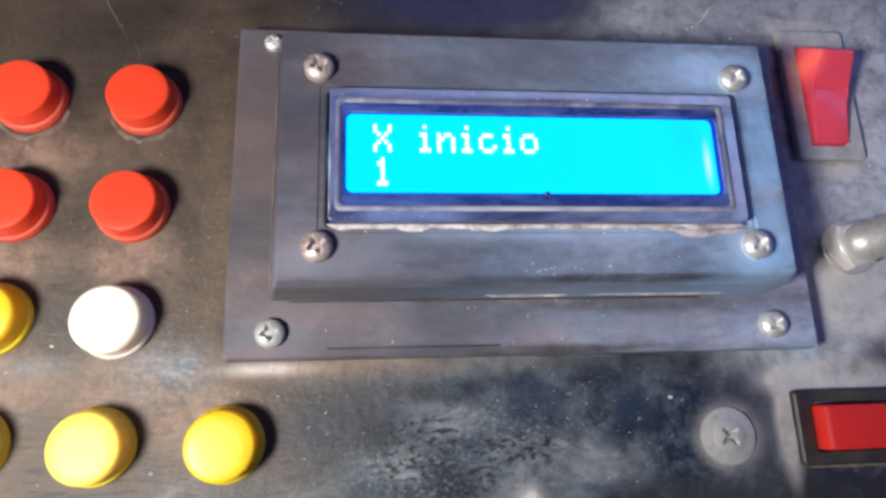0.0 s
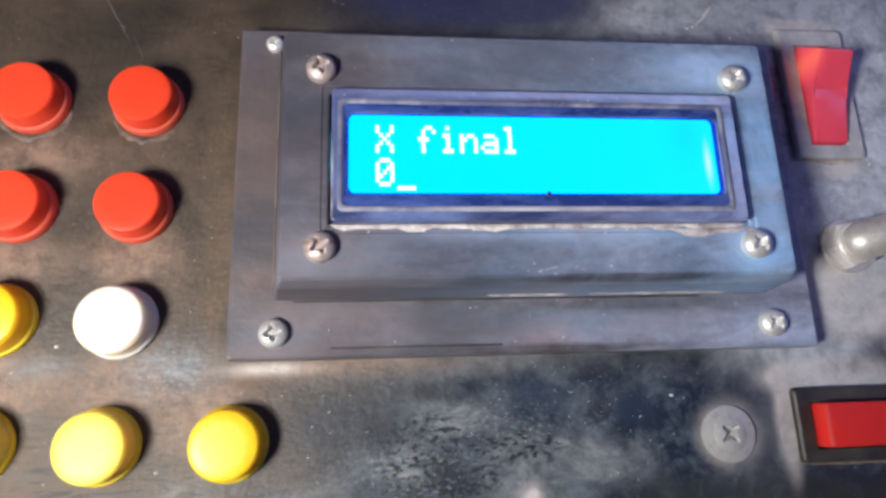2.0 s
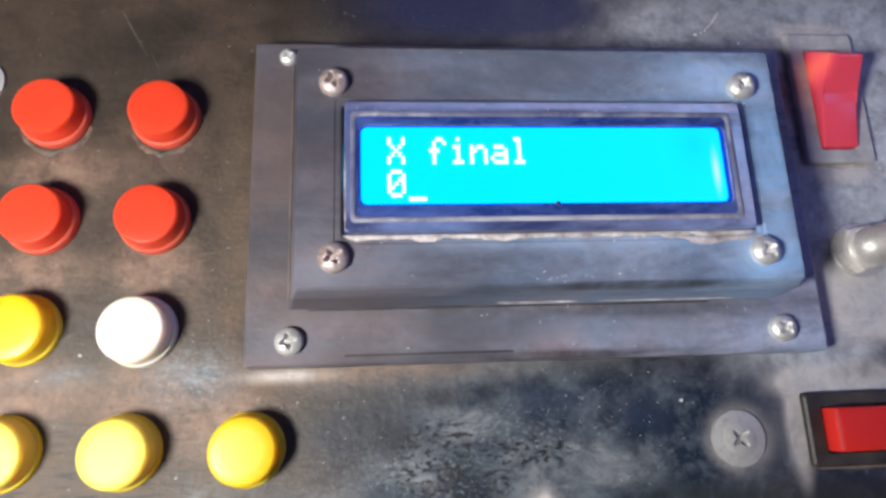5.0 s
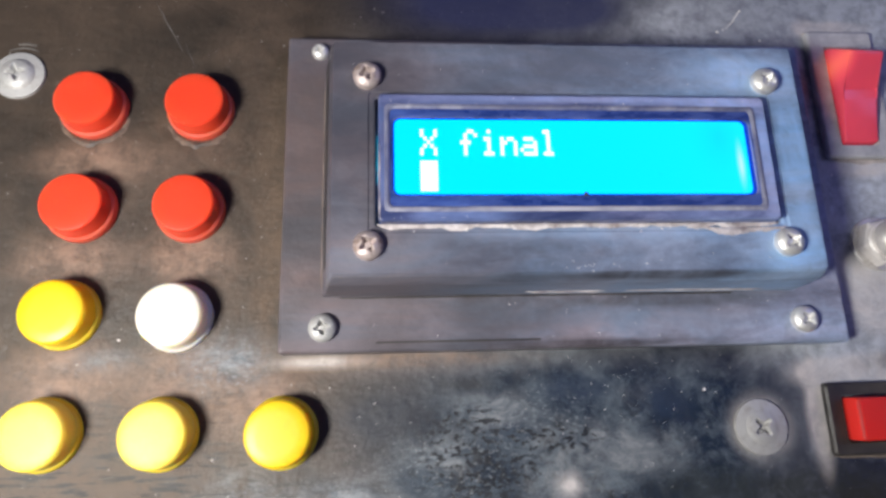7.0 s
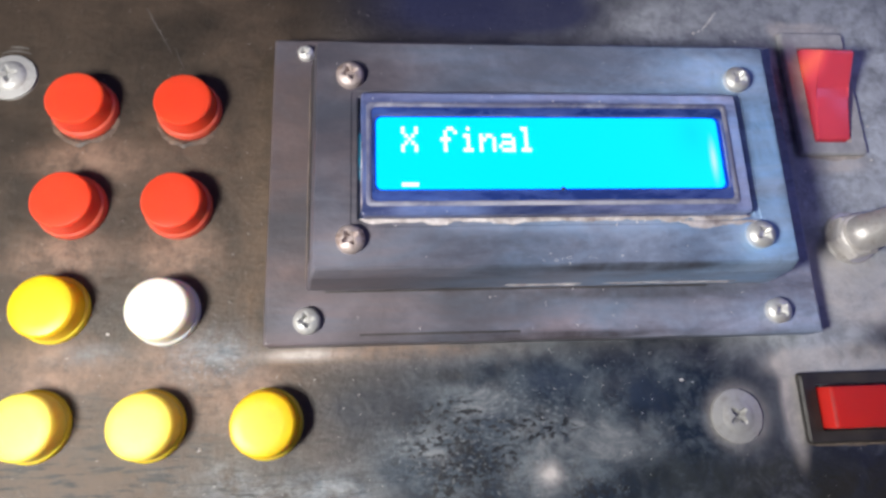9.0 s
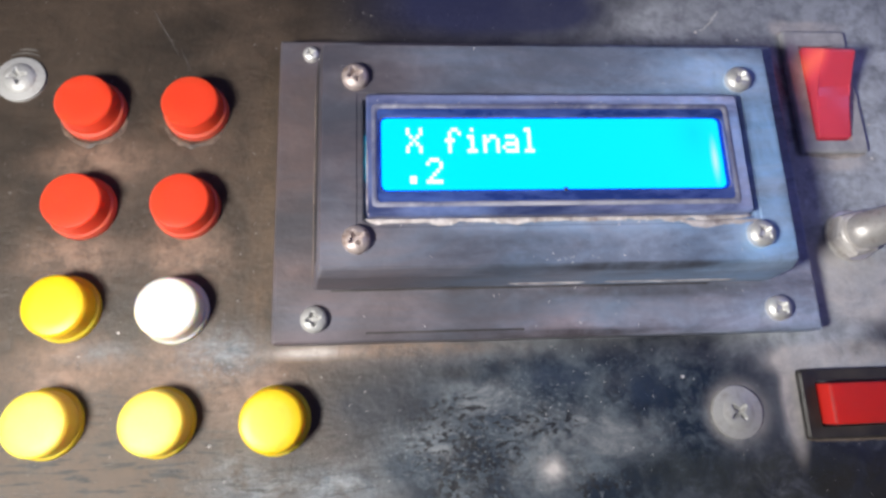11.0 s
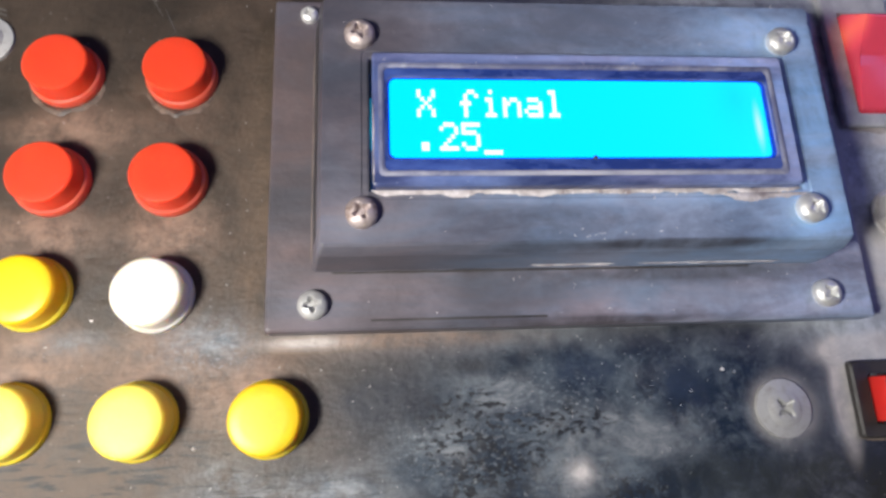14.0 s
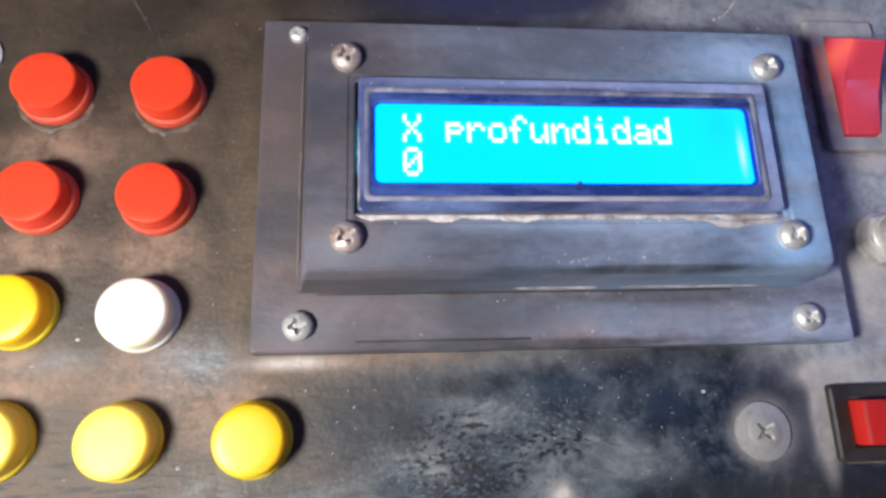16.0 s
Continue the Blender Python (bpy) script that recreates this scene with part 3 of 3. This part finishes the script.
LINE_2 = ((0.0, "1"), (0.15, "1#"), (0.4, "1_"), (0.87, "0#"), (1.17, "0_"), (1.65, "0#"), (1.9, "0_"), (2.37, "0#"), (2.65, "0_"),
          (3.13, "0#"), (3.4, "0_"), (3.87, "0#"), (4.15, "0_"), (4.6, "0#"), (4.9, "0_"), (5.33, "0#"), (5.63, "0_"), (6.07, "0#"), (6.37, "0_"),
          (6.77, "0"), (6.87, "#"), (7.1, "_"), (7.57, "#"), (7.87, "_"), (8.3, "#"), (8.6, "_"), (9.03, "#"), (9.33, "_"), (9.77, "#"),
          (10.03, "_"), (10.2, ". "), (10.33, "._"), (10.57, ".#"), (10.87, ".2"), (11.17, ".2_"), (11.33, ".2#"), (11.6, ".25"), (11.77, ".25_"),
          (12.07, ".25#"), (12.37, ".25_"), (12.77, ".25#"), (13.1, ".25_"), (13.51, ".25#"), (13.87, ".25_"), (14.27, ".25#"), (14.63, ".25_"),
          (14.8, "025"), (14.9, "02"), (14.97, "0"), (15.05, "0#"), (15.27, "0"))
MOVES = []


def display():
    t = thing("lcd_display", "lit cyan character display in a dusty black bezel", "display", mm(0, 0))
    face = (-33.1, 32.3, -7.1, 7.4)
    rim = (-32.8, 31.5, -6.85, 7.15)
    lip = (-34.2, 33.3, -9.7, 9.6)
    out = (-35.6, 36.0, -11.7, 12.1)
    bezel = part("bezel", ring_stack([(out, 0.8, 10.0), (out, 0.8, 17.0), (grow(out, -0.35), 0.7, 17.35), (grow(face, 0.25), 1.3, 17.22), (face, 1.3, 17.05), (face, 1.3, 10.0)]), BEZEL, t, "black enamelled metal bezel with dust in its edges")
    screen = part("screen", ring_stack([(grow(face, 0.2), 1.3, 14.0), (grow(face, 0.2), 1.3, 16.95), (grow(rim, 0.1), 1.2, 16.96)], closed=False), SCREEN, t, "glowing cyan backlit screen")
    part("screen_edge", ring_stack([(grow(face, 0.1), 1.3, 16.5), (grow(face, 0.1), 1.3, 17.0), (rim, 1.1, 17.0), (rim, 1.1, 16.5)]), EDGE, screen, "deep blue rim of the lit screen")
    part("bezel_lip", ring_stack([(grow(lip, 0.42), 0.9, 17.2), (grow(lip, 0.3), 0.9, 17.5), (grow(lip, -0.1), 0.9, 17.62), (grow(lip, -0.45), 0.9, 17.48), (grow(lip, -0.55), 0.9, 17.2)]), LIP, bezel, "worn pale ridge around the bezel")
    part("inner_border", ring_stack([(grow(lip, -0.6), 0.9, 17.0), (grow(lip, -0.6), 0.9, 17.33), (grow(face, 0.2), 1.3, 17.27), (grow(face, 0.2), 1.3, 17.0)]), BORDER, bezel, "border between ridge and screen with the screen's blue glow painted in")
    gap = slab(-36.0, -35.84, 1.3, 5.6, 12.0, 13.4)
    slab(-36.04, -35.8, -0.9, 0.7, 12.0, 14.2, bm=gap)
    slab(-36.0, -35.84, -3.3, -1.7, 12.0, 13.6, bm=gap)
    part("backlight_gap", gap, GAP, t, "cyan backlight showing through the gap beside the bezel")
    part("backlight_gap", slab(36.1, 37.1, -10.6, 11.4, 9.0, 11.0), SLOT, t, "deep blue backlight showing in the slot beside the bezel")
    part("speck", lathe([(0, 17.3), (0.25, 17.25), (0.45, 17.0)], 12), BLACK, bezel, "black speck on the bezel's inner edge").location = (0.0008, -0.0069, 0)
    # dots that switch together rise together through the screen's face
    for line, texts, top in ((0, LINE_1, 5.75), (1, LINE_2, -0.2)):
        for col in range(13):
            groups = {}
            for row in range(8):
                for k in range(5):
                    states = []
                    for when, text in texts:
                        ch = text[col] if col < len(text) else " "
                        rows = FONT[ch].split()
                        states.append((when, row < len(rows) and rows[row][k] == "1"))
                    key = tuple(states)
                    if any(s for _, s in states):
                        groups.setdefault(key, []).append((row, k))
            for states, dots in groups.items():
                bm = bmesh.new()
                for row, k in dots:
                    x, y = -28.3 + col * 3.57 + k * 0.6, top - 0.5 - row * 0.7
                    slab(x - 0.02, x + 0.60, y - 0.70, y + 0.02, -0.3, 0.0, bm=bm)
                ob = part("lit_dots", bm, DOT, screen, "white lit dots of one character")
                ob.location.z = 0.01705
                rows, last = [], None
                for when, on in states:
                    z = 0.01705 if on else 0.0165
                    if last is None:
                        rows.append((0.0, z))
                    elif z != last:
                        rows += [(when - 0.0334, last), (when, z)]
                    last = z
                if len(rows) > 1:
                    rows.append((16.0, last))
                    MOVES.append((ob, rows))
    return t


# ---- dirt ----
def caked_line(x0, x1, y, z, width, height, seed, label, mat=None, m=None):
    """A ragged line of caked dust, scuffs and one painted highlight along x, its back against a wall at y; m turns it
    to another side.
    """
    bm = bmesh.new()
    rows = []
    n = int((x1 - x0) / 0.4)
    for i in range(n + 1):
        x = x0 + (x1 - x0) * i / n
        w = width * (0.55 + 0.95 * max(0.0, noise.noise((x * 0.16, seed, 0))) + 0.35 * abs(noise.noise((x * 0.9, seed + 1, 0))) - 0.5 * max(0.0, noise.noise((x * 0.35, seed + 4, 0)))) * min(1.0, i / 6, (n - i) / 6) + 0.03
        h = height * (0.6 + 0.5 * noise.noise((x * 0.7, seed + 2, 0)))
        rows.append([bm.verts.new(p) for p in ((x, y + 0.05, z - 0.02), (x, y, z + 0.1 + h), (x, y - w * 0.6, z + 0.02 + h), (x, y - w, z - 0.02))])
    for a, b in zip(rows, rows[1:]):
        for k in range(3):
            bm.faces.new((a[k], a[k + 1], b[k + 1], b[k])).smooth = True
    ob = tagged(part("dust_and_glint_line", bm, mat or RESIDUE), label, "residue", kind="stuff")
    if m:
        ob.matrix_world = m


def fleck(bm, x, y, z, r):
    n = random.randint(4, 6)
    a0 = random.uniform(0, 6)
    ring = [bm.verts.new((x + r * random.uniform(0.6, 1.2) * math.cos(a0 + 6.283 * k / n), y + r * random.uniform(0.5, 1.1) * math.sin(a0 + 6.283 * k / n), z)) for k in range(n)]
    top = bm.verts.new((x, y, z + r * random.uniform(0.4, 0.9)))
    for k in range(n):
        bm.faces.new((ring[k], ring[(k + 1) % n], top))


def flecks():
    rng = random
    bm = bmesh.new()
    for x, y, r in ((26.3, -40.7, 0.42), (39.8, 37.4, 0.4), (41.2, 37.9, 0.35), (50.4, 33.8, 0.35), (76.6, 5.8, 0.55), (64.6, -14.6, 0.5), (49.5, 35.4, 0.3), (77.5, 14, 0.35), (77.0, 18, 0.3), (60.5, 3.2, 0.4),
                    (-83.5, -29.0, 0.4), (-118, 1.0, 0.35), (-65.5, -50.5, 0.5), (-111.0, 8.5, 0.35)):
        fleck(bm, x, y, 0.0, r)
    for _ in range(55):
        fleck(bm, rng.gauss(6, 13), rng.gauss(-42, 5), 0.0, rng.uniform(0.05, 0.15))
    for _ in range(36):
        x, y = rng.uniform(-115, 90), rng.uniform(-75, 45)
        if not (-55 < x < 57 and -33 < y < 33) and not (x < -45 and y < 25):
            fleck(bm, x, y, 0.0, rng.uniform(0.06, 0.16))
    for i in range(9):
        fleck(bm, 42.2 + i * 0.45 + rng.uniform(-0.2, 0.2), 38.4 + i * 0.55, 0.0, 0.28)
    tagged(part("swarf_flecks", bm, CHIP), "small pale metal flecks scattered on the panel", "swarf", kind="stuff")
    bm = bmesh.new()
    for _ in range(22):
        fleck(bm, rng.uniform(-43, 43), rng.choice((rng.uniform(-20, -12.5), rng.uniform(13, 23))), 15.3, rng.uniform(0.05, 0.16))
    for _ in range(13):
        fleck(bm, rng.gauss(0, 5), rng.gauss(-19.6, 0.4), 15.3, rng.uniform(0.08, 0.2))
    for _ in range(20):
        fleck(bm, rng.uniform(-45, 52), rng.uniform(-31, -22.5), 4.2, rng.uniform(0.06, 0.18))
    for _ in range(20):
        fleck(bm, rng.uniform(-34, 33), rng.choice((-11.0, 10.4, 11.2)) + rng.uniform(-0.3, 0.3), 17.3, rng.uniform(0.06, 0.2))
    for _ in range(28):
        fleck(bm, rng.gauss(6, 15), -11.9 - abs(rng.gauss(0, 0.55)), 15.35, rng.uniform(0.08, 0.26))
    for _ in range(26):
        fleck(bm, -35.3 + abs(rng.gauss(0, 0.3)), rng.uniform(-11.4, 1), 17.2, rng.uniform(0.07, 0.2))
    tagged(part("swarf_flecks", bm, CHIP), "small pale metal flecks scattered on the display housing", "swarf", kind="stuff")


def glue_ring(x, y, r, a0, a1, seed):
    """A ragged brown bead of old glue round a button's foot."""
    bm = bmesh.new()
    rows = []
    for i in range(41):
        a = radians(a0 + (a1 - a0) * i / 40)
        e = math.sin(math.pi * i / 40) ** 0.5
        w = (0.5 + 0.5 * noise.noise((i * 0.23, seed, 0))) * e + 0.05
        rows.append([bm.verts.new((x + q * math.cos(a), y + q * math.sin(a), z)) for q, z in ((r - 0.3, 0), (r + w * 0.4, 0.45 * e + 0.02), (r + w * 1.3, 0.25 * e + 0.01), (r + w * 2, -0.02))])
    for a, b in zip(rows, rows[1:]):
        for k in range(3):
            bm.faces.new((a[k], a[k + 1], b[k + 1], b[k])).smooth = True
    tagged(part("glue_bead", bm, GLUE), "ragged brown dried glue around a button's foot", "glue", kind="stuff")


def scratches():
    """Fine pale scratches on the panel, and scuffs round one screw."""
    bm = bmesh.new()

    def line(pts, w):
        last = None
        for i, (x, y) in enumerate(pts):
            d = Vector(pts[min(i + 1, len(pts) - 1)]) - Vector(pts[max(i - 1, 0)])
            k = Vector((-d.y, d.x)).normalized() * w * (0.4 + 0.6 * math.sin(math.pi * (i + 0.5) / len(pts)))
            now = [bm.verts.new((x + k.x, y + k.y, 0.0)), bm.verts.new((x, y, 0.05)), bm.verts.new((x - k.x, y - k.y, 0.0))]
            if last:
                bm.faces.new((last[0], last[1], now[1], now[0]))
                bm.faces.new((last[1], last[2], now[2], now[1]))
            last = now

    line([(-82.5 + 0.55 * i, 41.5 - 1.0 * i + 0.1 * math.sin(i)) for i in range(12)], 0.11)
    line([(-76.0 + 0.5 * i, 32.0 - 1.1 * i) for i in range(6)], 0.08)
    for r, a0, a1 in ((6.4, 62, 118), (7.3, 70, 104)):
        line([(-107.8 + r * math.cos(radians(a)), 24.2 + r * math.sin(radians(a))) for a in range(a0, a1, 6)], 0.22)
    for _ in range(10):
        x, y, a, n = random.uniform(-112, -48), random.uniform(-68, -52), random.uniform(-0.15, 0.15), random.randint(4, 9)
        line([(x + i * 0.9, y + i * 0.9 * a + random.uniform(-0.08, 0.08)) for i in range(n)], random.uniform(0.05, 0.11))
    tagged(part("scratches", bm, SCRATCH), "fine pale scratches in the panel's black paint", "scratches", kind="stuff")


# ---- switches ----
def rocker_switch(m, width, length, rw, prof, label, frame_mat, red):
    """A rocker in a thin frame, lengthways along y; prof is the rocker's outline (y, z)."""
    t = thing("rocker_switch", label, "switch", m)
    a, b = width / 2, length / 2
    lo_y, hi_y = min(p[0] for p in prof), max(p[0] for p in prof)
    part("switch_frame", ring_stack([((-a, a, -b, b), 0.8, 0.0), ((-a, a, -b, b), 0.8, 1.0), ((-a + 0.4, a - 0.4, -b + 0.4, b - 0.4), 0.7, 1.3),
                                     ((-rw / 2 - 0.5, rw / 2 + 0.5, lo_y - 0.5, hi_y + 0.5), 0.4, 1.3), ((-rw / 2 - 0.5, rw / 2 + 0.5, lo_y - 0.5, hi_y + 0.5), 0.4, 0.0)]), frame_mat, t, "dusty plastic switch frame")
    bm = bmesh.new()
    w = rw / 2
    lo, hi = [bm.verts.new((-w, y, z)) for y, z in prof], [bm.verts.new((w, y, z)) for y, z in prof]
    k = len(prof)
    bm.faces.new(lo)
    bm.faces.new(hi[::-1])
    for i in range(k):
        j = (i + 1) % k
        bm.faces.new((lo[i], hi[i], hi[j], lo[j]))
    bmesh.ops.bevel(bm, geom=[e for e in bm.edges], offset=0.42, segments=3, profile=0.5, affect="EDGES")
    smooth_by_angle(part("rocker", bm, red, t, "glossy red rocker"), 30)
    return t


def toggle_switch():
    t = thing("toggle_switch", "steel toggle switch with a dull tilted bat lever", "switch", mm(67.4, -12.2))
    smooth_by_angle(part("washer", lathe([(3, 0), (5.7, 0), (5.7, 0.5), (5.5, 0.7), (3, 0.7)], 40), LEVER, t))
    nut = lathe([(3.0, 0.6), (5.0, 0.6), (5.2, 0.9), (5.2, 2.7), (4.8, 3.2), (3.0, 3.3)], 6)
    for f in nut.faces:
        f.smooth = False
    bmesh.ops.rotate(nut, matrix=Euler((0, 0, radians(12))).to_matrix(), verts=nut.verts)
    part("nut", nut, NUT, t)
    smooth_by_angle(part("bushing", lathe([(0, 0), (4.3, 0), (4.3, 3.3), (4.0, 3.7), (0, 3.7)], 32), NUT, t))
    lever = smooth_by_angle(part("lever", lathe([(0, -3.2), (2.2, -2.8), (3.4, -1.4), (3.9, 0.6), (3.8, 4), (3.7, 12), (3.7, 15.5), (2.8, 17.4), (0, 17.9)], 32), LEVER, t), 40)
    lever.matrix_basis = mm(0, 0, 3.4, -12, 63, 0)
    return t


room()
control_panel()
display_housing()
display()
for x, y, z, turn, mat, label in ((-37.6, 16.3, 15.3, 20, RUSTY, "rusty"), (37.8, 16.1, 15.3, 50, STEEL, "bright"), (-37.4, -15.6, 15.3, 30, RUSTY, "tarnished"), (37.4, -15.6, 15.3, 35, STEEL, "dull steel")):
    screw(x, y, z, turn, mat, 2.55, 2.3, f"{label} cross-head screw in the display plate", "display screws", slot=0.4)
for x, y, turn, mat in ((-46.1, -28.1, 10, ZINC), (45.6, -28.1, 40, STEEL), (45.9, 26.4, 15, STEEL)):
    screw(x, y, 4.2, turn, mat, 2.5, 2.2, "steel cross-head screw in the housing flange", "flange screws", slot=0.4)
screw(-47.6, 27.9, 4.2, 25, STEEL, 1.6, 1.6, "small pale worn screw half hidden beside the raised plate", "flange screws", slot=0.4)
for x, y, turn, mat, r, h in ((-107.8, 24.2, 12, ZINC, 5.0, 2.3), (-107.9, -47.9, 30, ZINC, 5.4, 2.3), (36.3, -47.9, 40, ZINC, 5.1, 1.5)):
    screw(x, y, 0, turn, mat, r, h, "grey zinc wide-head screw holding the panel", "panel screws", flange=r * 0.66, slot=0.27)
for x, y, mat, colour, domed in ((-92.3, 17.0, RED, "red", False), (-71.6, 16.8, RED, "red", False), (-92.4, -4.1, RED, "red", False), (-72.2, -4.3, RED, "red", False),
                                 (-93.4, -24.3, YELLOW, "yellow", True), (-73.2, -25.1, WHITE, "white", True), (-94.4, -45.3, GLARE_YELLOW, "glare-paled yellow", True),
                                 (-74.4, -45.8, GLARE_YELLOW, "glare-paled yellow", True), (-53.4, -46.2, YELLOW, "yellow", True)):
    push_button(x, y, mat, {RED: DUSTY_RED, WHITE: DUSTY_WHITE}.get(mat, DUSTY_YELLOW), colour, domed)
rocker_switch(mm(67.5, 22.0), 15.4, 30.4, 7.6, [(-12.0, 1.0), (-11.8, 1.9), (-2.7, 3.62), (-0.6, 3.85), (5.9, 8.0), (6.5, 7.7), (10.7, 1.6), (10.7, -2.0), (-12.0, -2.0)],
              "red rocker switch tilted up in a dusty grey frame", GREY_FRAME, GLOW_RED)
rocker_switch(mm(65.0, -46.9, 0, 0, 0, -90), 13.6, 30.4, 7.8, [(-11.7, 2.0), (-11.6, 4.2), (-11.2, 4.6), (0.0, 3.6), (12.0, 3.4), (12.4, 2.9), (12.6, -2.0), (-11.7, -2.0)],
              "red rocker switch lying level in a dusty black frame", BLACK, ROCKER_RED)
toggle_switch()
caked_line(-36, 36.5, -11.75, 15.3, 1.2, 0.16, 3.1, "pale caked dust along the bezel's lower edge")
caked_line(-11.2, 2.5, 0.0, 17.3, 0.3, 0.12, 44.3, "pale caked dust along the bezel's side", RESIDUE, mm(-35.5, 0, 0, 0, 0, 90))
caked_line(22, 38, -12.6, 15.3, 1.5, 0.06, 7.7, "pale caked dust beside a display screw")
caked_line(-9, 6, -22.25, 6.4, 0.24, 0.02, 11.3, "thin pale scuff along the raised plate's foot")
caked_line(10, 37, -22.25, 6.4, 0.26, 0.02, 15.9, "thin pale scuff along the raised plate's foot")
caked_line(50, 79, -53.7, 0.0, 0.8, 0.1, 35.3, "brown caked dust along the level switch's frame", DUST)
caked_line(-74.5, -59.5, 0.0, 0.0, 0.9, 0.2, 38.1, "cream caked dust above the tilted switch's frame", CREAM, mm(0, 37.2, 0, 0, 0, 180))
caked_line(61, 75.5, 6.8, 0.0, 1.3, 0.12, 41.7, "cream caked dust below the tilted switch's frame", CREAM)
# pale line paints in the edge highlight at the plate's left foot
caked_line(-21.0, 21.5, 0.0, 4.2, 0.45, 0.05, 47.1, "thin pale line painting in the highlight along the raised plate's side", DUST, mm(-46.4, 0, 0, 0, 0, -90))
flecks()
scratches()
glue_ring(-92.3, 16.6, 6.5, 190, 350, 1.7)
glue_ring(-71.6, 16.4, 6.5, 200, 330, 5.2)


def motions():
    for ob, rows in MOVES:
        walk(ob, [(t, pose(0, 0, z)) for t, z in rows])


motions()
